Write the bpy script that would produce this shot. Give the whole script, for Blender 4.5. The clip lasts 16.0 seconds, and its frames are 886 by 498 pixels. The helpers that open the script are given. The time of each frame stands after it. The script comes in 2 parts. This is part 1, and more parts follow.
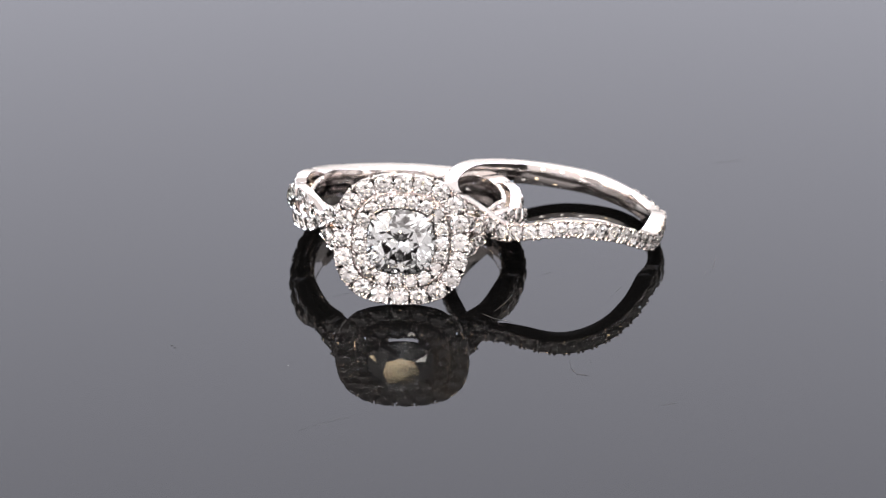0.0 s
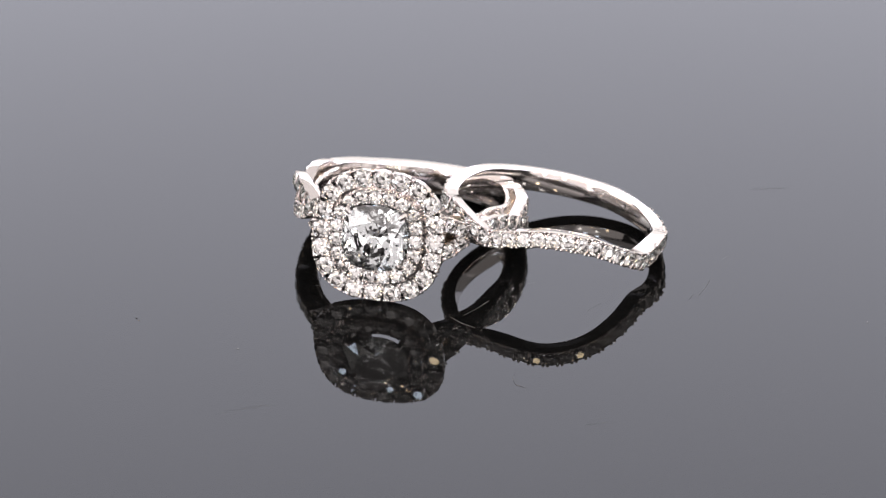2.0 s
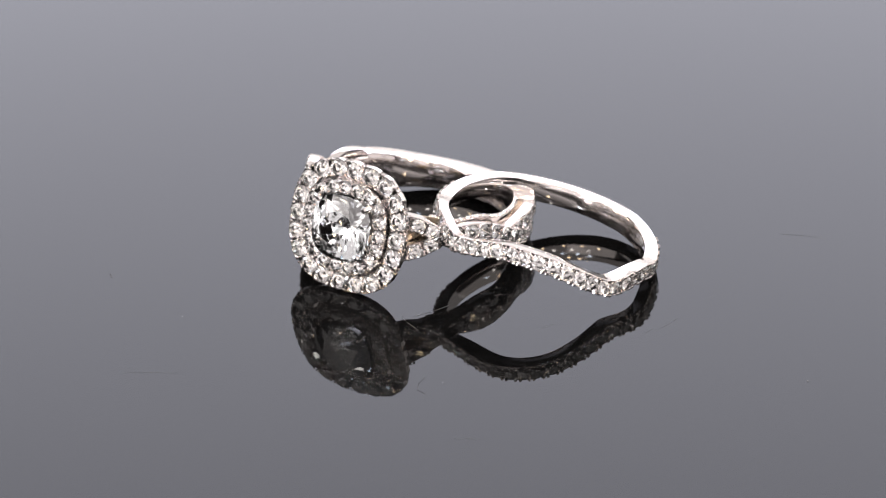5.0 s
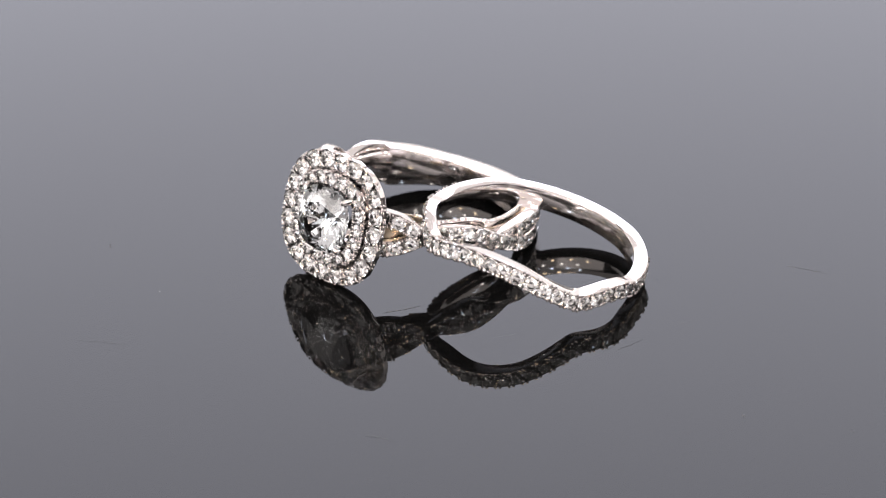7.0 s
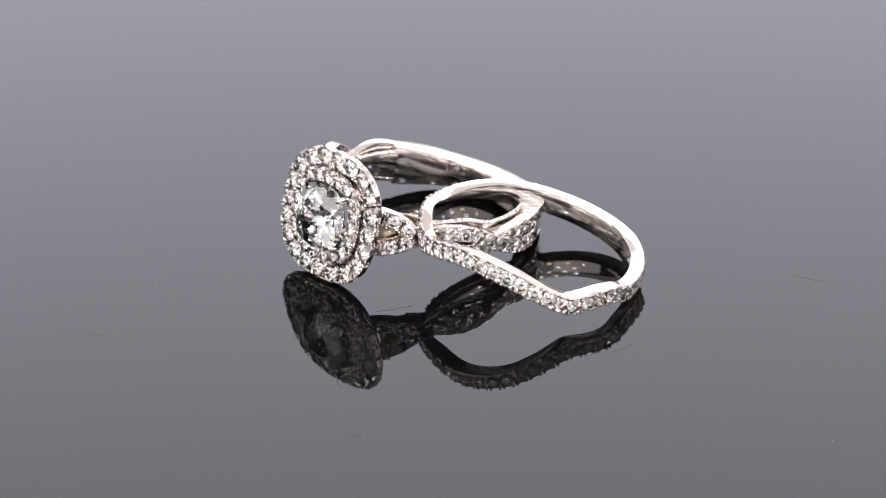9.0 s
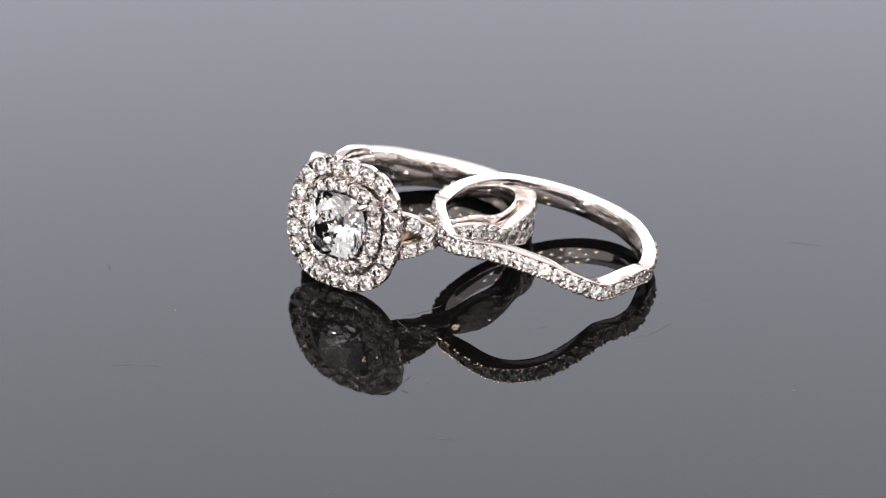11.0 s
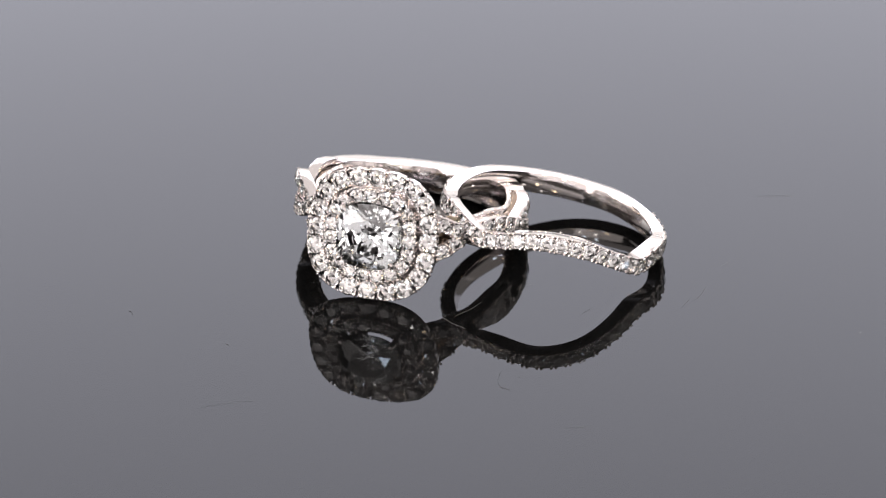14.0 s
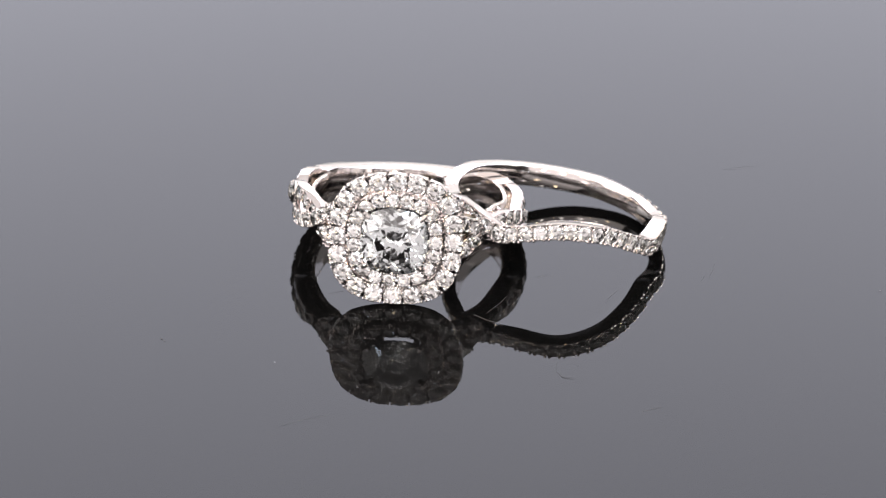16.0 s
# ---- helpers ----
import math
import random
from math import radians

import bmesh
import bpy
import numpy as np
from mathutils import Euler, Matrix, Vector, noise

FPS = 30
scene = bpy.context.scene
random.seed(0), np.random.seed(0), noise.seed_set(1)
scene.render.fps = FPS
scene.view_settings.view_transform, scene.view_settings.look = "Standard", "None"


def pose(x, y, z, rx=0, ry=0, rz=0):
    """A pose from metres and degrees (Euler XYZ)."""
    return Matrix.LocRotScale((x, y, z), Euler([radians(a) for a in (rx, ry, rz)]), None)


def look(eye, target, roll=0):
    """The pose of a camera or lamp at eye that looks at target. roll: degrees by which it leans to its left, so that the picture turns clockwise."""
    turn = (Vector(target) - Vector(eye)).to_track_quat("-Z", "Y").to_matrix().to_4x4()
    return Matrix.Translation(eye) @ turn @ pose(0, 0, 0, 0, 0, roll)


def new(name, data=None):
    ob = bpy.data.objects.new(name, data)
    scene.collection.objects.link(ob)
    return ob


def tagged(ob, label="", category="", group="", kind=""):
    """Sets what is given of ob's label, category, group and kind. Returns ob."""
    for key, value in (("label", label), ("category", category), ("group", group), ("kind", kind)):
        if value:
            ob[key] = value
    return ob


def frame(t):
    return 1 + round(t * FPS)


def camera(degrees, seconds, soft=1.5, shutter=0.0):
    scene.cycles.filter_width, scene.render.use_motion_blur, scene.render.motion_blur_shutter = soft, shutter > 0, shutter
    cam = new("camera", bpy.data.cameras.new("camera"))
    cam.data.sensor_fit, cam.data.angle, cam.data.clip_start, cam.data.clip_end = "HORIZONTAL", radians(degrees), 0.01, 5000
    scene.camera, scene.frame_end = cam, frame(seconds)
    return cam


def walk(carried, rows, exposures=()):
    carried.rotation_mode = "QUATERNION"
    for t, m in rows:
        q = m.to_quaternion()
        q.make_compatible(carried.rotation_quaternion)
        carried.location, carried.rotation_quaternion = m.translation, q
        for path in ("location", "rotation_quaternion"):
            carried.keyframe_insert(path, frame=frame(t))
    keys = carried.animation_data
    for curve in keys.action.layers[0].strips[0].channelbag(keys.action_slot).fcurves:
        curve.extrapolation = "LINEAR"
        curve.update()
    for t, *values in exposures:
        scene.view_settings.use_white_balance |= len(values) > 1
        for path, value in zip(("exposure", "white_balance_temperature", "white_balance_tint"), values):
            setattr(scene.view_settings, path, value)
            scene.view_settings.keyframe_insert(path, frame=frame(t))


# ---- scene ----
# Two diamond rings on a slowly turning black acrylic plate. Lengths in the tables are millimetres.
MM = 0.001
ELEV = radians(26.48)
EYE = (0.0, -0.28 * math.cos(ELEV), 0.28 * math.sin(ELEV))

cam = camera(15.85, 16.0, soft=1.0)
cam.data.dof.use_dof, cam.data.dof.focus_distance, cam.data.dof.aperture_fstop = True, 0.27, 45.0
walk(cam, [(0.0, look(EYE, (0, 0, 0))), (16.0, look(EYE, (0, 0, 0)))])

# ---- turning of the plate ----
AXIS = Vector((-0.683, 0.624, 0.0)) * MM


def turn(t):
    """Degrees turned at t seconds: steady to the far end, then back the same way."""
    tau = min(t, 16.5 - t)
    if tau < 7.8:
        return -5.86 * tau
    u = (tau - 7.8) / 0.45
    return -5.86 * 7.8 - 1.35 * (1 - (1 - u) ** 2)


TIMES = sorted({i * 0.5 for i in range(33)} | {7.8, 8.25, 8.7})


def turned(m0):
    rows = []
    for t in TIMES:
        spin = Matrix.Translation(AXIS) @ Matrix.Rotation(radians(turn(t)), 4, "Z") @ Matrix.Translation(-AXIS)
        rows.append((t, spin @ m0))
    return rows


# ---- light ----
world = bpy.data.worlds.new("world")
scene.world = world
world.use_nodes = True
world.node_tree.nodes["Background"].inputs["Color"].default_value = (0.9, 0.93, 1.0, 1)
world.node_tree.nodes["Background"].inputs["Strength"].default_value = 0.02


def softbox(name, eye, target, w, h, radiance, colour=(1, 1, 1)):
    lamp = bpy.data.lights.new(name, "AREA")
    lamp.shape, lamp.size, lamp.size_y = "RECTANGLE", w, h
    lamp.energy = radiance * math.pi * w * h
    lamp.color = colour
    ob = new(name, lamp)
    ob.matrix_world = look(eye, target)
    return ob


softbox("softbox_back", (0.05, 1.2, 0.6), (0.05, 0, 0.6), 1.4, 0.54, 3.9, (0.875, 0.88, 1.0))
softbox("softbox_back_low", (0.05, 1.2, 0.03), (0.05, 0, 0.03), 1.4, 0.6, 1.1, (1, 0.95, 0.945))
softbox("softbox_back_west", (-1.1, 0.95, 0.35), (0, 0, 0.35), 0.9, 1.2, 1.15, (1, 0.96, 0.95))
softbox("softbox_back_east", (1.15, 0.95, 0.35), (0, 0, 0.35), 0.9, 1.2, 1.15, (1, 0.96, 0.95))
softbox("softbox_top", (0.0, 0.4, 1.15), (0, 0, 0), 1.9, 1.8, 0.85, (1, 0.925, 0.91))
softbox("softbox_west", (-1.15, -0.5, 0.85), (0, 0, 0.3), 1.7, 1.1, 2.2, (1, 0.93, 0.9))
softbox("softbox_east", (1.25, -0.1, 0.85), (0, 0, 0.3), 1.6, 1.0, 1.3, (1, 0.93, 0.9))
softbox("softbox_front", (0.0, -0.98, 0.88), (0, 0, 0), 2.2, 1.9, 1.0, (1, 0.92, 0.905))


def sparkle_lamp(eye, size, watts, colour):
    lamp = bpy.data.lights.new("sparkle_spot", "AREA")
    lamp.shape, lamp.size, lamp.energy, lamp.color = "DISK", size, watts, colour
    ob = new("sparkle_spot", lamp)
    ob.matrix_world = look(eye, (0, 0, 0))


# a half dome of small unseen lamps before the table, added for coloured sparkle
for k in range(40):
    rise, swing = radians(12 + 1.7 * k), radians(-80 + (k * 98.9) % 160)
    lamp_at = (1.05 * math.sin(swing) * math.cos(rise), -1.05 * math.cos(swing) * math.cos(rise), 1.05 * math.sin(rise))
    sparkle_lamp(lamp_at, 0.055, 0.26, ((1, 0.97, 0.92), (1, 0.78, 0.5), (0.7, 0.83, 1))[k % 3])


# ---- materials ----
def material(name):
    m = bpy.data.materials.new(name)
    m.use_nodes = True
    nt = m.node_tree
    return m, nt, nt.nodes["Principled BSDF"]


def node(nt, kind, **values):
    n = nt.nodes.new(kind)
    for key, value in values.items():
        n.inputs[key].default_value = value
    return n


def ramp(nt, source, lo, hi, c0, c1):
    r = nt.nodes.new("ShaderNodeValToRGB")
    r.color_ramp.elements[0].position, r.color_ramp.elements[1].position = lo, hi
    r.color_ramp.elements[0].color, r.color_ramp.elements[1].color = c0, c1
    nt.links.new(source, r.inputs[0])
    return r.outputs["Color"]


def grey(v):
    return (v, v, v, 1)


def metal(name, colour, rough):
    m, nt, b = material(name)
    b.inputs["Base Color"].default_value = colour
    b.inputs["Metallic"].default_value = 1.0
    co = nt.nodes.new("ShaderNodeTexCoord")
    n1 = node(nt, "ShaderNodeTexNoise", Scale=900.0, Detail=3.0)
    n2 = node(nt, "ShaderNodeTexNoise", Scale=5000.0, Detail=2.0)
    for n in (n1, n2):
        nt.links.new(co.outputs["Object"], n.inputs["Vector"])
    nt.links.new(ramp(nt, n1.outputs["Fac"], 0.3, 0.75, grey(rough * 0.6), grey(rough * 1.7)), b.inputs["Roughness"])
    bump = node(nt, "ShaderNodeBump", Strength=0.05, Distance=0.00002)
    nt.links.new(n2.outputs["Fac"], bump.inputs["Height"])
    nt.links.new(bump.outputs["Normal"], b.inputs["Normal"])
    return m


def gem(name, colour, ior=2.42):
    m, nt, b = material(name)
    b.inputs["Base Color"].default_value = colour
    b.inputs["Roughness"].default_value = 0.0
    b.inputs["IOR"].default_value = ior
    b.inputs["Transmission Weight"].default_value = 1.0
    return m


def acrylic():
    m, nt, b = material("black_acrylic")
    co = nt.nodes.new("ShaderNodeTexCoord")
    n1 = node(nt, "ShaderNodeTexNoise", Scale=14.0, Detail=5.0)
    n2 = node(nt, "ShaderNodeTexNoise", Scale=700.0, Detail=3.0)
    for n in (n1, n2):
        nt.links.new(co.outputs["Object"], n.inputs["Vector"])
    nt.links.new(ramp(nt, n2.outputs["Fac"], 0.35, 0.8, grey(0.0024), grey(0.0038)), b.inputs["Base Color"])
    nt.links.new(ramp(nt, n1.outputs["Fac"], 0.3, 0.8, grey(0.012), grey(0.03)), b.inputs["Roughness"])
    b.inputs["IOR"].default_value = 1.27
    return m


def plain(name, colour, rough, scale=6.0):
    m, nt, b = material(name)
    co = nt.nodes.new("ShaderNodeTexCoord")
    n1 = node(nt, "ShaderNodeTexNoise", Scale=scale, Detail=6.0)
    nt.links.new(co.outputs["Object"], n1.inputs["Vector"])
    lo = tuple(c * 0.85 for c in colour) + (1,)
    hi = tuple(min(1, c * 1.12) for c in colour) + (1,)
    nt.links.new(ramp(nt, n1.outputs["Fac"], 0.3, 0.7, lo, hi), b.inputs["Base Color"])
    b.inputs["Roughness"].default_value = rough
    return m


GOLD = metal("polished_white_gold", (0.83, 0.785, 0.77, 1), 0.09)
# yellowish inner gold, its colour darkened for the shade between the strands
WARM = metal("shaded_warm_gold", (0.45, 0.37, 0.28, 1), 0.2)
DIAMOND = gem("diamond", (1.0, 0.985, 0.975, 1))
ICE = gem("centre_diamond", (0.94, 0.98, 1.0, 1))
ACRYLIC = acrylic()
WALL = plain("studio_wall_paint", (0.1, 0.09, 0.085), 0.7)
FLOOR = plain("studio_floor", (0.07, 0.06, 0.07), 0.6)
TABLE = plain("dark_table_laminate", (0.03, 0.03, 0.032), 0.4)
SCRATCH = plain("scratch_grey", (0.09, 0.09, 0.09), 0.8, 900.0)
DUST = plain("dust_white", (0.2, 0.2, 0.2), 0.8, 900.0)


# ---- mesh helpers ----
def mesh_of(name, bm, mat, smooth=False, sharp=24):
    bmesh.ops.recalc_face_normals(bm, faces=bm.faces)
    if smooth:
        for f in bm.faces:
            f.smooth = True
        for e in bm.edges:
            if len(e.link_faces) == 2 and e.calc_face_angle(0) > radians(sharp):
                e.smooth = False
    me = bpy.data.meshes.new(name)
    bm.to_mesh(me)
    bm.free()
    me.materials.append(mat)
    return me


def part(name, bm, mat, parent, label="", smooth=True, kind=""):
    ob = new(name, mesh_of(name, bm, mat, smooth))
    ob.parent = parent
    return tagged(ob, label=label, kind=kind)


def place(name, me, parent, m):
    ob = new(name, me)
    ob.parent = parent
    ob.matrix_basis = m
    return ob


def frame_at(p, z, x):
    """A pose in metres from a place in millimetres, with its z and about its x axis given."""
    z = Vector(z).normalized()
    y = z.cross(Vector(x)).normalized()
    x = y.cross(z)
    m = Matrix((x, y, z)).transposed().to_4x4()
    m.translation = Vector(p) * MM
    return m


def sweep(stations, closed):
    """Loft through rings of points (each a list of Vectors in millimetres)."""
    bm = bmesh.new()
    rings = [[bm.verts.new(Vector(p) * MM) for p in st] for st in stations]
    n, k = len(rings), len(rings[0])
    for i in range(n if closed else n - 1):
        a, b = rings[i], rings[(i + 1) % n]
        for j in range(k):
            bm.faces.new((a[j], a[(j + 1) % k], b[(j + 1) % k], b[j]))
    if not closed:
        bm.faces.new(rings[0])
        bm.faces.new(list(reversed(rings[-1])))
    return bm


def channel(T, H, g, wall=0.13, c=0.14):
    """Profile (outward, across): a bar T deep and 2H wide with a groove g deep in its outer face."""
    g = max(g, 0.015)
    return [(-T, -H + c), (-T + 0.3 * c, -H + 0.3 * c), (-T + c, -H), (-0.09, -H), (0, -H + 0.06), (0, -H + wall), (-g, -H + wall),
            (-g, H - wall), (0, H - wall), (0, H - 0.06), (-0.09, H), (-T + c, H), (-T + 0.3 * c, H - 0.3 * c), (-T, H - c)]


def brilliant():
    """Round brilliant of 57 facets one unit wide, girdle at z = 0."""
    bm = bmesh.new()
    pts = [(0, 0, -0.43)]
    for i in range(8):
        a = 2 * math.pi * i / 8
        b = a + math.pi / 8
        pts.append((0.28 * math.cos(a), 0.28 * math.sin(a), 0.163))
        pts.append((0.4 * math.cos(b), 0.4 * math.sin(b), 0.1))
        pts.append((0.115 * math.cos(b), 0.115 * math.sin(b), -0.3385))
    for i in range(16):
        a = 2 * math.pi * i / 16
        for z in (0.01, -0.01):
            pts.append((0.5 * math.cos(a), 0.5 * math.sin(a), z))
    for p in pts:
        bm.verts.new(p)
    bmesh.ops.convex_hull(bm, input=bm.verts)
    return bm


def seat_mesh(name, d, hx, hy):
    """A squarish metal seat, 2 hx by 2 hy, with a dished round hole that holds a stone d wide by its girdle."""
    n = 32
    st = []
    for i in range(n):
        a = 2 * math.pi * i / n
        c, q = math.cos(a), math.sin(a)
        rim = max(1.0 / (abs(c / hx) ** 6 + abs(q / hy) ** 6) ** (1 / 6), 0.5 * d + 0.03)
        prof = [(0.5 * d + 0.01, 0.02), (0.5 * (rim + 0.5 * d), 0.05), (rim - 0.02, 0.02), (rim, -0.05), (rim, -0.3 * d), (0.32 * d, -0.36 * d),
                (0.27 * d, -0.34 * d), (0.5 * d + 0.012, -0.055)]
        st.append([Vector((r * c, r * q, z)) for r, z in prof])
    return mesh_of(name, sweep(st, True), GOLD, True, 40)


def stone_mesh(name, d):
    bm = brilliant()
    bmesh.ops.scale(bm, vec=(d * MM,) * 3, verts=bm.verts)
    return mesh_of(name, bm, DIAMOND)


def bead(bm, p, r):
    m = Matrix.Translation(Vector(p) * MM) @ Matrix.Diagonal((r * MM, r * MM, r * MM, 1))
    bmesh.ops.create_icosphere(bm, subdivisions=1, radius=1, matrix=m)


def superellipse(a, n, count, power=2.7):
    """count places evenly along a squarish oval of half width a, with outward normals."""
    dense = []
    for i in range(721):
        t = 2 * math.pi * i / 720
        c, s = math.cos(t), math.sin(t)
        dense.append(Vector((a * math.copysign(abs(c) ** (2 / power), c), a * n * math.copysign(abs(s) ** (2 / power), s))))
    run = [0.0]
    for p, q in zip(dense, dense[1:]):
        run.append(run[-1] + (q - p).length)
    out = []
    for k in range(count):
        s = run[-1] * k / count
        i = int(np.searchsorted(run, s, side="right")) - 1
        f = (s - run[i]) / max(run[i + 1] - run[i], 1e-9)
        p = dense[i].lerp(dense[i + 1], f)
        q = dense[(i + 5) % 720] - dense[(i - 4) % 720]
        q.normalize()
        out.append((p, Vector((q.y, -q.x))))
    return out


def ease(u):
    u = min(max(u, 0.0), 1.0)
    return u * u * (3 - 2 * u)


def along(table, x):
    """Smooth value at x between the rows (x, value) of a table."""
    if x <= table[0][0]:
        return table[0][1]
    if x >= table[-1][0]:
        return table[-1][1]
    i = max(k for k in range(len(table) - 1) if table[k][0] <= x)
    (x0, v0), (x1, v1) = table[i], table[i + 1]

    def slope(k):
        if k == 0 or k == len(table) - 1:
            return 0.0
        return (table[k + 1][1] - table[k - 1][1]) / (table[k + 1][0] - table[k - 1][0])

    h = x1 - x0
    u = (x - x0) / h
    return ((2 * u ** 3 - 3 * u ** 2 + 1) * v0 + (u ** 3 - 2 * u ** 2 + u) * h * slope(i)
            + (-2 * u ** 3 + 3 * u ** 2) * v1 + (u ** 3 - u ** 2) * h * slope(i + 1))


# ---- the studio ----
def studio():
    def slab(name, x0, x1, y0, y1, z0, z1, mat, label, category):
        bm = bmesh.new()
        bmesh.ops.create_cube(bm, size=1)
        for v in bm.verts:
            v.co = Vector((x0 if v.co.x < 0 else x1, y0 if v.co.y < 0 else y1, z0 if v.co.z < 0 else z1))
        ob = new(name, mesh_of(name, bm, mat))
        tagged(ob, label, category, kind="structure")

    slab("floor", -2, 2, -2, 2, -0.86, -0.76, FLOOR, "plain dark studio floor under the table", "floor")
    slab("ceiling", -2, 2, -2, 2, 1.9, 2.0, WALL, "plain grey studio ceiling over the table", "ceiling")
    slab("wall_north", -2, 2, 2.002, 2.1, -0.76, 1.9, WALL, "plain grey painted studio wall", "wall")
    slab("wall_south", -2, 2, -2.1, -2.002, -0.76, 1.9, WALL, "plain grey painted studio wall", "wall")
    slab("wall_east", 2.002, 2.1, -2, 2, -0.76, 1.9, WALL, "plain grey painted studio wall", "wall")
    slab("wall_west", -2.1, -2.002, -2, 2, -0.76, 1.9, WALL, "plain grey painted studio wall", "wall")
    table = new("table")
    tagged(table, "dark laminate table under the turning plate", "table", kind="structure")

    def block(name, x0, x1, y0, y1, z0, z1):
        bm = bmesh.new()
        bmesh.ops.create_cube(bm, size=1)
        for v in bm.verts:
            v.co = Vector((x0 if v.co.x < 0 else x1, y0 if v.co.y < 0 else y1, z0 if v.co.z < 0 else z1))
        bmesh.ops.bevel(bm, geom=list(bm.edges), offset=0.003, segments=2, affect="EDGES")
        part(name, bm, TABLE, table, smooth=False)

    block("tabletop", -0.7, 0.7, -0.7, 0.7, -0.036, -0.006)
    for x in (-0.66, 0.61):
        for y in (-0.66, 0.61):
            block("leg", x, x + 0.05, y, y + 0.05, -0.76, -0.036)


def plate():
    bm = bmesh.new()
    r = 0.3
    bmesh.ops.create_cone(bm, cap_ends=True, segments=128, radius1=r, radius2=r, depth=0.006, matrix=Matrix.Translation((0, 0, -0.003)))
    rim = [e for e in bm.edges if abs(e.verts[0].co.z - e.verts[1].co.z) < 1e-6 and len(e.link_faces) == 2]
    bmesh.ops.bevel(bm, geom=rim, offset=0.0008, segments=2, affect="EDGES")
    ob = new("turntable_plate", mesh_of("turntable_plate", bm, ACRYLIC))
    def thread(name, pts, width, mat, height=0.03):
        """A fine thread through a few places, lying on the plate."""
        st = []
        n = 14
        for i in range(n + 1):
            u = i / n * (len(pts) - 1)
            k = min(int(u), len(pts) - 2)
            p = Vector(pts[k]).lerp(Vector(pts[k + 1]), ease(u - k) if len(pts) > 2 else u - k)
            d = (Vector(pts[k + 1]) - Vector(pts[k])).normalized()
            w = 0.38 * width * (0.35 + 0.65 * math.sin(math.pi * (i + 0.6) / (n + 1.2)))
            c = Vector((p.x, p.y, 0.004 + height * 0.5))
            side = Vector((-d.y, d.x, 0))
            st.append([c + side * w, c + Vector((0, 0, height * 0.5)), c - side * w, c - Vector((0, 0, height * 0.5))])
        part(name, sweep(st, False), mat, ob)

    thread("hair", [(-11.46, -32.2), (-9.5, -30.95), (-7.55, -29.99)], 0.028, SCRATCH, 0.012)
    thread("scratch", [(23.29, -4.31), (23.7, -2.7), (23.88, -1.24)], 0.04, SCRATCH, 0.01)
    thread("scratch", [(22.6, -5.2), (22.9, -3.9)], 0.03, SCRATCH, 0.01)
    thread("scratch", [(14.41, -9.01), (15.34, -7.29)], 0.03, SCRATCH, 0.01)
    thread("scratch", [(24.95, 17.75), (28.41, 18.85)], 0.05, SCRATCH, 0.01)
    thread("scratch", [(8.36, -5.15), (9.36, -4.5)], 0.03, SCRATCH, 0.01)
    thread("scratch", [(-9.36, -9.09), (-6.97, -8.04)], 0.03, SCRATCH, 0.01)
    thread("scratch", [(17.32, -28.23), (19.05, -27.44)], 0.04, SCRATCH, 0.01)
    thread("scratch", [(24.3, 3.04), (25.0, 4.2)], 0.03, SCRATCH, 0.01)
    thread("fibre", [(10.4, -20.6), (10.47, -21.9), (10.9, -22.9), (11.78, -23.12)], 0.03, SCRATCH)
    thread("fibre", [(3.34, -12.34), (4.4, -13.2), (5.73, -13.84)], 0.014, DUST)
    thread("fibre", [(4.37, -11.85), (5.3, -10.3), (5.91, -8.84)], 0.014, DUST)
    specks = [(37.85, -6.12, 0.075, DUST), (45.8, -2.55, 0.075, DUST), (-22.5, -17.95, 0.08, SCRATCH), (-22.2, -18.3, 0.08, SCRATCH),
              (18.01, 8.34, 0.07, SCRATCH), (12.14, -20.83, 0.07, SCRATCH), (-12.7, -21.5, 0.07, DUST)]
    for x, y, r, mat in specks:
        bm = bmesh.new()
        bmesh.ops.create_icosphere(bm, subdivisions=1, radius=1, matrix=Matrix.Diagonal((r * MM, r * 0.7 * MM, r * 0.4 * MM, 1)))
        for v in bm.verts:
            v.co *= random.uniform(0.75, 1.2)
        dot = part("dust_speck", bm, mat, ob)
        dot.location = Vector((x, y, r * 0.35)) * MM
    return tagged(ob, "glossy black acrylic plate, slowly turning, with fine dust and scratches", "turntable plate")


# ---- the engagement ring ----
HALO = 11.65


def halo_tray(name, ring, a, half, d_front, depth, groove, count, label, rim):
    """A channel for the stones, its outer wall notched between each two of them."""
    st = []
    fine = 12
    for i, (p, n) in enumerate(superellipse(a, 1.0, count * fine)):
        notch = -0.16 if i % fine == fine // 2 else -0.09 if abs(i % fine - fine // 2) == 1 else 0.0
        w = half + notch
        prof = [(-0.04, -half + 0.07), (-groove, -half + 0.1), (-groove, half - 0.25), (-0.04, w - 0.07), (-0.1, w), (-0.1 - rim, w), (-depth * 0.35, w - 0.12), (-depth * 0.5, half - 0.3), (-depth, half - 0.55),
                (-depth, -half + 0.1), (-depth + 0.08, -half), (-0.12, -half)]
        st.append([Vector((p.x + n.x * r, -(HALO + d_front + d), p.y + n.y * r)) for d, r in prof])
    return part(name, sweep(st, True), GOLD, ring, label)


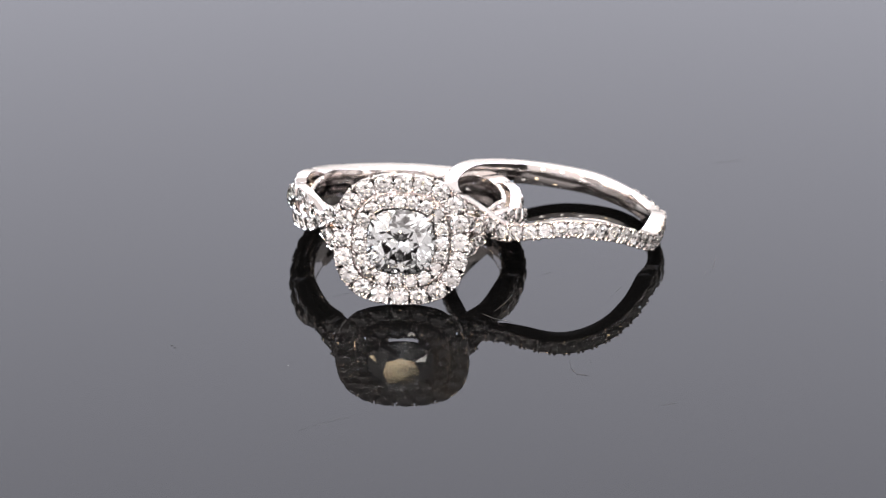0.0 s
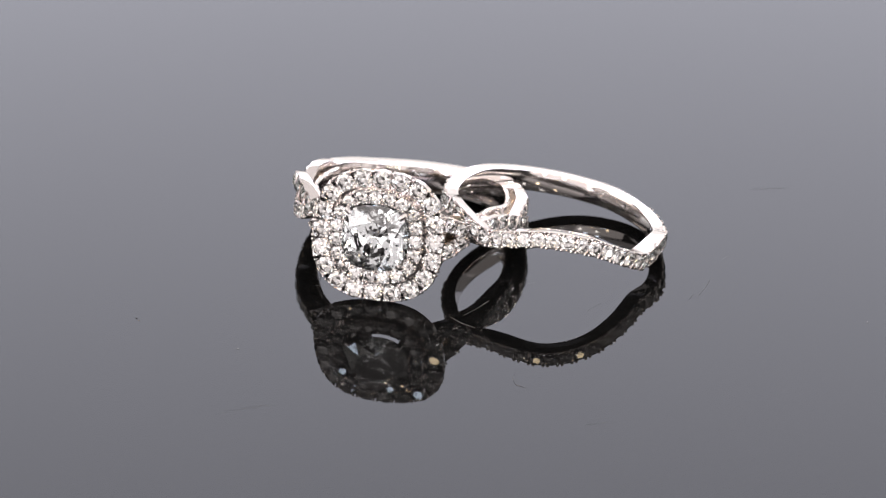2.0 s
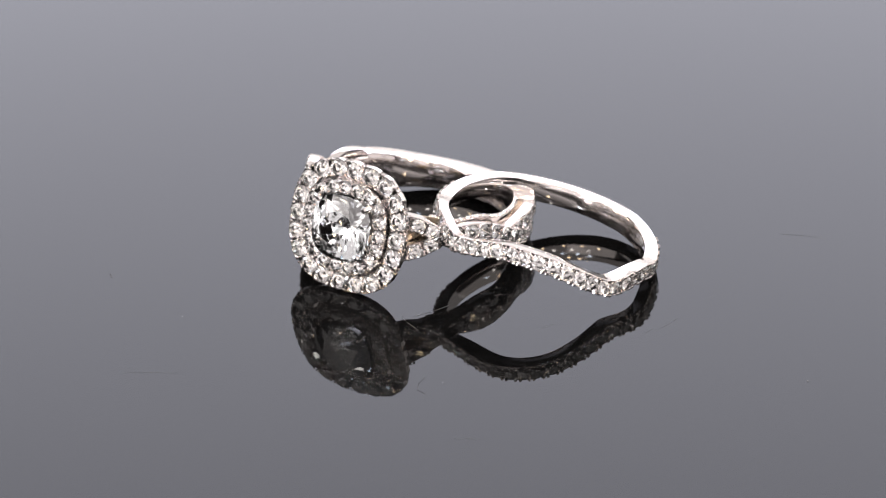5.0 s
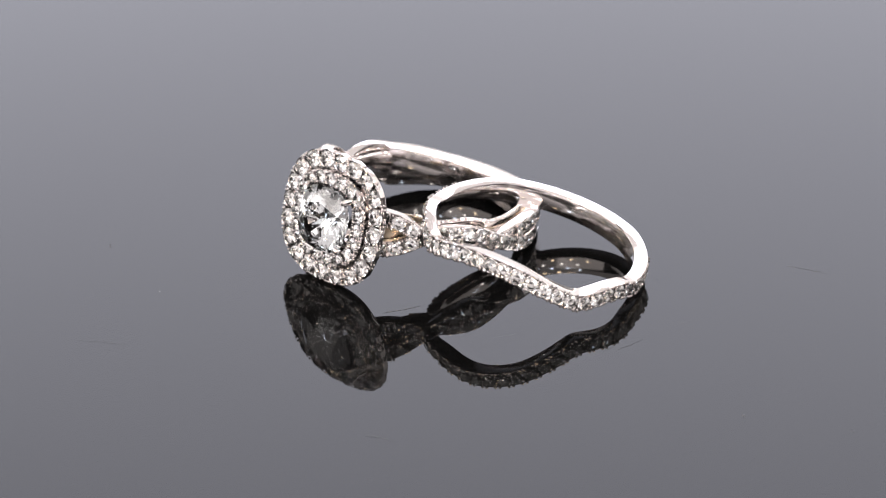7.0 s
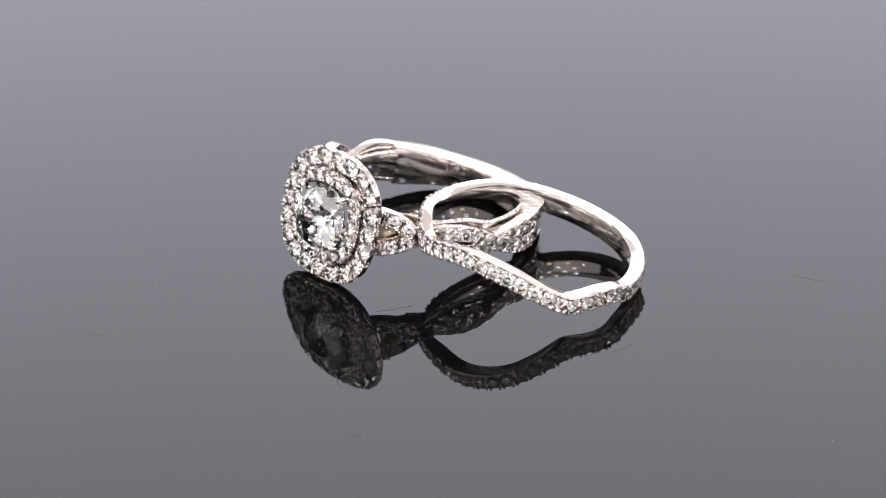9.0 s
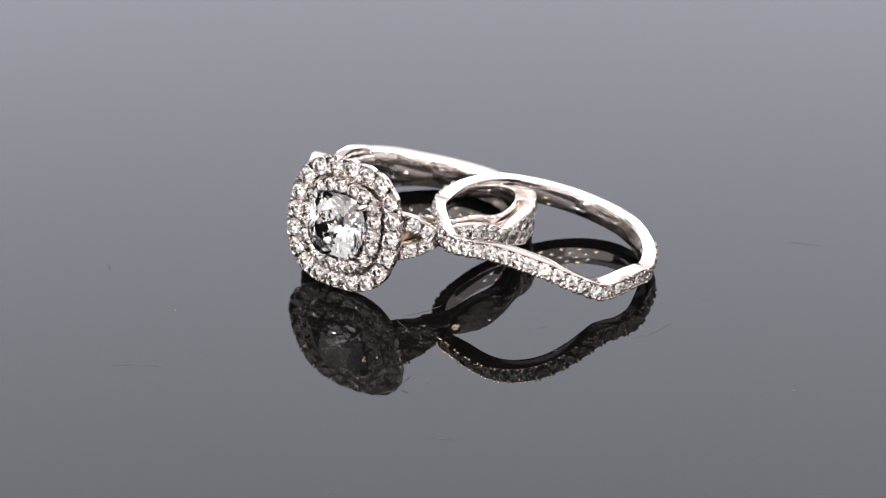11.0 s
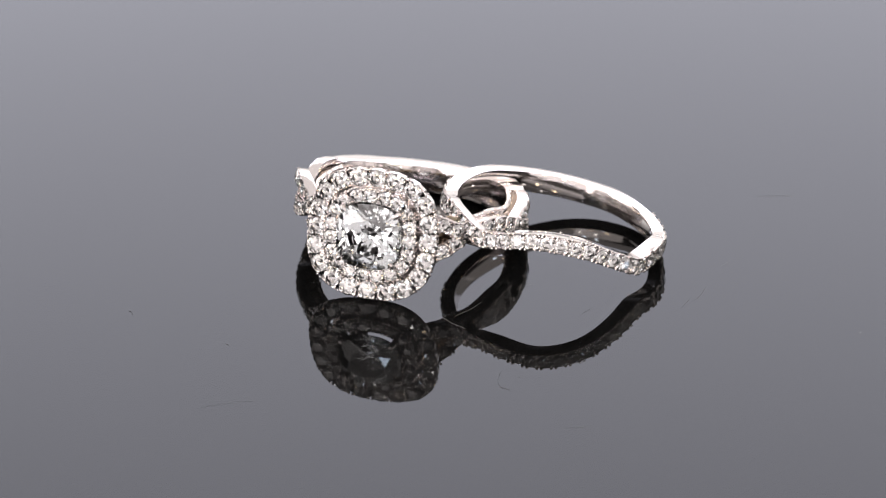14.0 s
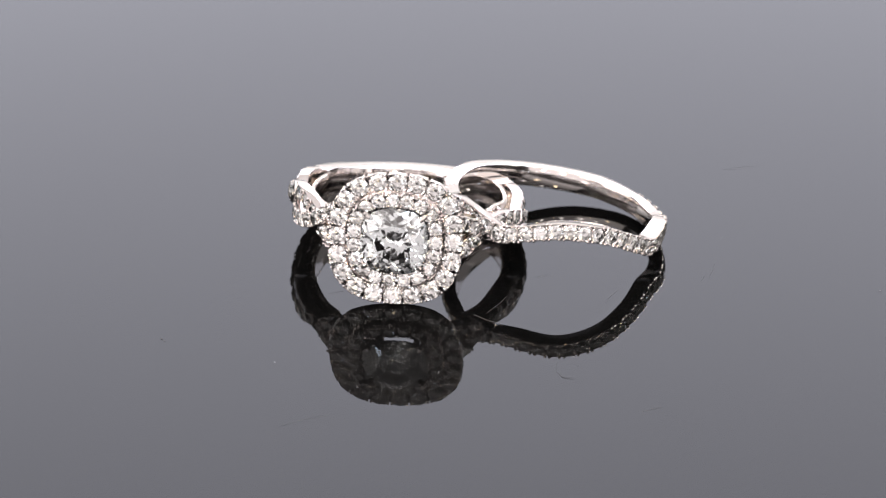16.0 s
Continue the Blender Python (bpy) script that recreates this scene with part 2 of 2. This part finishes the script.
def halo_stones(ring, a, count, d, d_front, half, tray):
    me = stone_mesh("stone", d)
    bm = bmesh.new()
    both = superellipse(a, 1.0, count * 2)
    seat = seat_mesh("seat", d, (both[2][0] - both[0][0]).length / 2 - 0.015, half - 0.03)
    for i, (p, n) in enumerate(both):
        t = Vector((-n.y, 0, n.x))
        out = Vector((n.x, 0, n.y))
        c = Vector((p.x, -(HALO + d_front), p.y))
        if i % 2:
            for q, o, r in ((1, 0.17, 0.125), (1, -0.17, 0.125), (-1, 0.12, 0.105), (-1, -0.12, 0.105)):
                bead(bm, c + out * (half - 0.12) * q + t * o + Vector((0, -0.07, 0)), r)
            for o in (-0.2, 0.2):
                bead(bm, c + out * (half - 0.02) + t * o + Vector((0, 0.2, 0)), 0.12)
        else:
            m = frame_at(c + Vector((0, -0.03, 0)), (random.uniform(-0.11, 0.11), -1, random.uniform(-0.11, 0.11)), t)
            place("seat", seat, tray, m)
            place("stone", me, tray, m @ Matrix.Rotation(random.uniform(0, 1), 4, "Z"))
    part("setting_bead", bm, GOLD, tray, "tiny rounded white gold setting beads", kind="stuff")


def centre_stone(ring, d_girdle):
    """Cushion modified brilliant: table, stars, bezels, girdle and three tiers of pavilion facets."""
    bm = bmesh.new()
    pts = []

    def level(s, z, count, turn, power, jitter=0.0):
        for p, n in superellipse(2.85 * s, 1.0, count * 4, power)[int(turn * 4)::4]:
            pts.append((p.x + random.uniform(-jitter, jitter), p.y + random.uniform(-jitter, jitter), z))

    level(0.56, 0.8, 8, 0.0, 2.3)
    level(0.77, 0.54, 8, 0.5, 2.5, 0.02)
    level(0.91, 0.26, 16, 0.5, 2.7, 0.01)
    level(1.0, 0.04, 32, 0.0, 2.8)
    level(1.0, -0.04, 32, 0.0, 2.8)
    level(0.8, -0.71, 16, 0.0, 2.4, 0.04)
    level(0.6, -1.31, 16, 0.5, 2.2, 0.05)
    level(0.42, -1.77, 8, 0.0, 2.2, 0.05)
    level(0.22, -2.22, 8, 0.5, 2.1, 0.04)
    pts.append((0, 0, -2.66))
    for p in pts:
        bm.verts.new(Vector(p) * MM)
    bmesh.ops.convex_hull(bm, input=bm.verts)
    ob = part("centre_stone", bm, ICE, ring, "large cushion-cut clear diamond", smooth=False)
    ob.matrix_basis = frame_at((0, -(HALO + d_girdle), 0), (0, -1, 0), (1, 0, 0))


def claw(ring, u, v, d0):
    """A tapered prong that leans over one corner of the centre stone."""
    st = []
    path = [(1.2, -2.0, 0.27), (1.12, -0.7, 0.27), (1.06, 0.05, 0.27), (1.02, 0.28, 0.27), (0.97, 0.42, 0.24), (0.92, 0.45, 0.16), (0.9, 0.44, 0.05)]
    out = Vector((u, 0, v)).normalized()
    side = Vector((-out.z, 0, out.x))
    for k, (f, d, r) in enumerate(path):
        c = Vector((u * f, -(HALO + d0 + d), v * f))
        lean = Vector((0, -1, 0)).lerp(-out, ease((k - 2) / 4))
        up = side.cross(lean).normalized()
        st.append([c + (side * math.cos(a) + up * math.sin(a)) * r for a in [2 * math.pi * j / 10 for j in range(10)]])
    part("prong", sweep(st, False), GOLD, ring)


def polar(psi, r, w):
    a = radians(psi)
    return Vector((math.sin(a) * r, -math.cos(a) * r, w))


def shank_strand(ring, side, sign, stones, seat, bead_bm):
    """One of the two stone-set strands that cross each other beside the head."""
    wave = [(18, 1.5), (30, 1.2), (45, 0.0), (67, -0.8), (87, 0.1), (107, 0.85), (128, 0.75)]
    drift = [(18, -0.15), (30, -0.2), (46, -0.2), (67, -0.42), (87, -0.42), (104, -0.3), (128, -0.1)]
    if side < 0:
        wave = [(18, 1.7), (30, 1.5), (46, 0.0), (60, -0.85), (74, -1.1), (88, -0.1), (106, 1.15), (130, 0.85)]
        drift = [(46, 0.0), (66, 0.45), (88, 0.35), (110, 0.05), (130, 0.0)]

    def height(psi):
        return along(wave, psi) * sign + along(drift, psi)

    lift = [(18, 0.1), (34, 0.0), (50, 0.32), (68, 0.0), (86, -0.25), (104, 0.0), (124, 0.0)]
    rise = [(16, 2.0), (24, 1.35), (32, 0.8), (42, 0.25), (52, 0.0)]
    st, n = [], 64
    for i in range(n + 1):
        psi = 18 + (126 - 18) * i / n
        w = height(psi)
        r = 10.15 + along(lift, psi) * sign + along(rise, psi)
        half = 0.68
        dw = (height(psi + 1) - height(psi - 1)) / (radians(2) * r)
        prof = channel(0.98, half, 0.5, wall=0.1)
        tang = Vector((math.cos(radians(psi)), math.sin(radians(psi)), dw)).normalized()
        out = polar(psi, 1, 0)
        across = tang.cross(out).normalized()
        if across.z < 0:
            across = -across
        c = polar(psi, r, w)
        ring_pts = [c + out * d + across * q for d, q in prof]
        st.append([Vector((p.x * side, p.y, p.z)) for p in ring_pts])
    ob = part("strand", sweep(st, False), GOLD, ring, "twisted diamond-set strand of white gold")
    psi = 24.0
    while psi < (125 if side > 0 else 116):
        w = height(psi)
        r = 10.15 + along(lift, psi) * sign + along(rise, psi)
        c = polar(psi, r + 0.02, w)
        out = polar(psi, 1, 0)
        ahead = polar(psi + 2, r + 0.02, height(psi + 2))
        c, out, ahead = (Vector((p.x * side, p.y, p.z)) for p in (c, out, ahead))
        m = frame_at(c, out + Vector((random.uniform(-0.1, 0.1), random.uniform(-0.1, 0.1), 0.05)), ahead - c)
        place("seat", seat, ob, m)
        place("stone", stones, ob, m @ Matrix.Rotation(random.uniform(0, 1), 4, "Z"))
        for q in (-0.6, 0.6) if psi < 98 else ():
            for o in (-0.85, 0.85):
                b = polar(psi + 3.45 + o, r + 0.02, height(psi + 3.45 + o) + q * 0.95)
                bead(bead_bm, (b.x * side, b.y, b.z), 0.135)
        psi += 6.9


def engagement_ring():
    ring = new("engagement_ring")
    tagged(ring, "white gold ring with a cushion diamond in a double halo", "ring", "rings on the plate")
    # plain back of the shank
    st = []
    for i in range(97):
        psi = 116 + 130 * i / 96
        half = along([(116, 1.4), (124, 1.5), (134, 1.45), (150, 1.25), (180, 1.18), (210, 1.3), (228, 1.6), (240, 1.78), (246, 1.75)], psi)
        thick = along([(116, 1.8), (142, 2.25), (220, 2.25), (246, 1.8)], psi)
        prof = channel(thick, half, 0.0, c=0.12)
        st.append([polar(psi, 8.3 + thick + d, q) for d, q in prof])
    part("shank", sweep(st, False), GOLD, ring, "plain polished white gold back of the shank")
    stones, seat = stone_mesh("stone_small", 1.22), seat_mesh("seat_small", 1.22, 0.64, 0.62)
    bm = bmesh.new()
    for side in (1, -1):
        for sign in (1, -1):
            shank_strand(ring, side, sign * side, stones, seat, bm)
    part("setting_bead", bm, GOLD, ring, "tiny rounded white gold setting beads", kind="stuff")
    # inner lining of the shank with beaded rope edges
    lining = [(22, 10.3), (36, 9.35), (50, 8.85), (70, 8.69), (112, 8.67), (130, 8.76)]
    tall = [(22, 1.5), (36, 1.3), (50, 0.85), (68, 1.15), (86, 0.85), (104, 1.1), (112, 1.2), (130, 1.2)]
    for side in (1, -1):
        for name, first, last, mat, label in (("throat", 22, 45, WARM, "dull gold throat between the strands, shade put into its colour"), ("lining", 45, 130, GOLD, "smooth lining of the shank")):
            st = []
            for i in range(61):
                psi = first + (last - first) * i / 60
                prof = channel(0.38, along(tall, psi), 0.0, c=0.08)
                ring_pts = [polar(psi, along(lining, psi) + d, q) for d, q in prof]
                st.append([Vector((p.x * side, p.y, p.z)) for p in ring_pts])
            part(name, sweep(st, False), mat, ring, label)
        st = []
        for i in range(61):
            psi = 42 + 74 * i / 60
            ring_pts = [polar(psi, along(lining, psi) + 0.62 + d, q) for d, q in channel(0.7, 0.26, 0.0, c=0.08)]
            st.append([Vector((p.x * side, p.y, p.z)) for p in ring_pts])
        part("bridge", sweep(st, False), WARM, ring)
        for sign in (1, -1):
            st = []
            for i in range(321):
                psi = 36 + 94 * i / 320
                w = sign * (along(tall, psi) + 0.05)
                r = along(lining, psi) - 0.19
                k = 0.16 + 0.045 * math.cos(i * 0.62 * math.pi)
                ring_pts = [polar(psi, r + k * math.cos(a), w + k * math.sin(a)) for a in [2 * math.pi * j / 6 for j in range(6)]]
                st.append([Vector((p.x * side, p.y, p.z)) for p in ring_pts])
            part("rope_edge", sweep(st, False), GOLD, ring, "fine beaded edge line")
    # head
    outer = halo_tray("outer_halo", ring, 4.97, 0.8, 0.3, 1.1, 0.75, 20, "outer halo tray of round diamonds", 0.06)
    halo_stones(ring, 4.97, 20, 1.6, 0.3, 0.8, outer)
    inner = halo_tray("inner_halo", ring, 3.47, 0.62, 0.9, 1.3, 0.6, 19, "raised inner halo tray of small round diamonds", 0.02)
    halo_stones(ring, 3.47, 19, 1.2, 0.9, 0.62, inner)
    centre_stone(ring, 1.35)
    for u in (-1, 1):
        for v in (-1, 1):
            claw(ring, 2.33 * u, 2.2 * v, 1.35)
    # gallery under the head
    st = []
    for d, a in ((-2.2, 1.7), (-1.2, 2.6), (-0.6, 3.2), (-0.4, 4.3), (-0.25, 4.3), (-0.25, 2.2), (-0.6, 2.15), (-1.3, 2.0), (-2.2, 1.3)):
        st.append([Vector((p.x, -(HALO + d), p.y)) for p, n in superellipse(a, 1.0, 40)])
    part("gallery", sweep(st, True), GOLD, ring, "white gold gallery cup under the stones")
    # the head leans back a little on the shank
    hinge = Matrix.Translation(Vector((0, -12, -5.6)) * MM)
    lean = hinge @ Matrix.Rotation(radians(-2.3), 4, "X") @ Matrix.Diagonal((1, 1, 0.98, 1)) @ hinge.inverted()
    for ob in ring.children:
        if ob.name.split(".")[0] in ("outer_halo", "inner_halo", "centre_stone", "prong", "gallery"):
            ob.matrix_basis = lean @ ob.matrix_basis
    m = Matrix.Translation(Vector((-3.12, 1.9, 3.43)) * MM) @ Matrix.Rotation(radians(-2.0), 4, "Z") @ Matrix.Rotation(radians(-11.5), 4, "X") @ Matrix.Rotation(radians(1.5), 4, "Y")
    return ring, m


# ---- the wedding band ----
WAVE = [(0, -0.25), (15, -0.42), (30, -1.0), (42, -1.5), (49, -1.66), (56, -1.4), (66, -0.92), (76, -0.74), (86, -0.95), (97, -0.85), (118, -0.42), (145, 0.0)]
FRONT = -76.0


def band_point(psi, dr, dw):
    """psi from the middle of the front; dr outwards from the outer face; dw along the axis from the upper edge."""
    a = radians(FRONT + psi)
    r = 9.82 + dr
    reach = abs(psi)
    if psi < 0:
        reach += 5.5 * (ease(reach / 43) if reach < 43 else 1 - ease((reach - 43) / 40))
    return Vector((math.cos(a) * r, math.sin(a) * r, along(WAVE, reach) + dw))


def wedding_band():
    ring = new("wedding_band")
    tagged(ring, "curved white gold wedding band set with small diamonds", "ring", "rings on the plate")
    st, n = [], 240
    H = 0.74
    for i in range(n):
        psi = -180 + 360 * i / n
        g = 0.6 * (1 - ease((abs(psi) - 112) / 6))
        h = along([(90, H), (140, 0.93), (180, 0.95)], abs(psi))
        depth = along([(30, 1.4), (54, 1.5), (78, 1.2), (100, 1.2), (150, 1.45), (180, 1.5)], abs(psi))
        depth -= along([(-85, 0.0), (-66, 0.45), (-46, 0.5), (-28, 0.0)], psi)
        prof = channel(depth, h, g, c=0.13)
        st.append([band_point(psi, d, q - h) for d, q in prof])
    part("band", sweep(st, True), GOLD, ring, "polished white gold band with a contoured front")
    me, seat = stone_mesh("stone_band", 1.24), seat_mesh("seat_band", 1.24, 0.65, 0.62)
    bm = bmesh.new()
    step = 7.3
    for k in range(-15, 16):
        psi = k * step
        c, nxt = band_point(psi, 0.02, -H), band_point(psi + 1, 0.02, -H)
        a = radians(FRONT + psi)
        out = Vector((math.cos(a), math.sin(a), 0))
        m = frame_at(c, out + Vector((random.uniform(-0.1, 0.1), random.uniform(-0.1, 0.1), random.uniform(-0.05, 0.15))), nxt - c)
        place("seat", seat, ring, m)
        place("stone", me, ring, m @ Matrix.Rotation(random.uniform(0, 1), 4, "Z"))
        for q in (-0.05, -2 * H + 0.07):
            for o in (-0.16, 0.16):
                bead(bm, band_point(psi + step * (0.5 + o), 0.03, q), 0.16)
    part("setting_bead", bm, GOLD, ring, "tiny rounded white gold setting beads", kind="stuff")
    nz = Vector((0.162, 0.211, 1)).normalized()
    m = frame_at((9.95, 2.088, 4.886), nz, Vector((0, 1, 0)).cross(nz))
    return ring, m


studio()
PLATE = plate()
RING, RING_POSE = engagement_ring()
BAND, BAND_POSE = wedding_band()


def motions():
    walk(PLATE, turned(Matrix.Identity(4)))
    walk(RING, turned(RING_POSE))
    walk(BAND, turned(BAND_POSE))


motions()
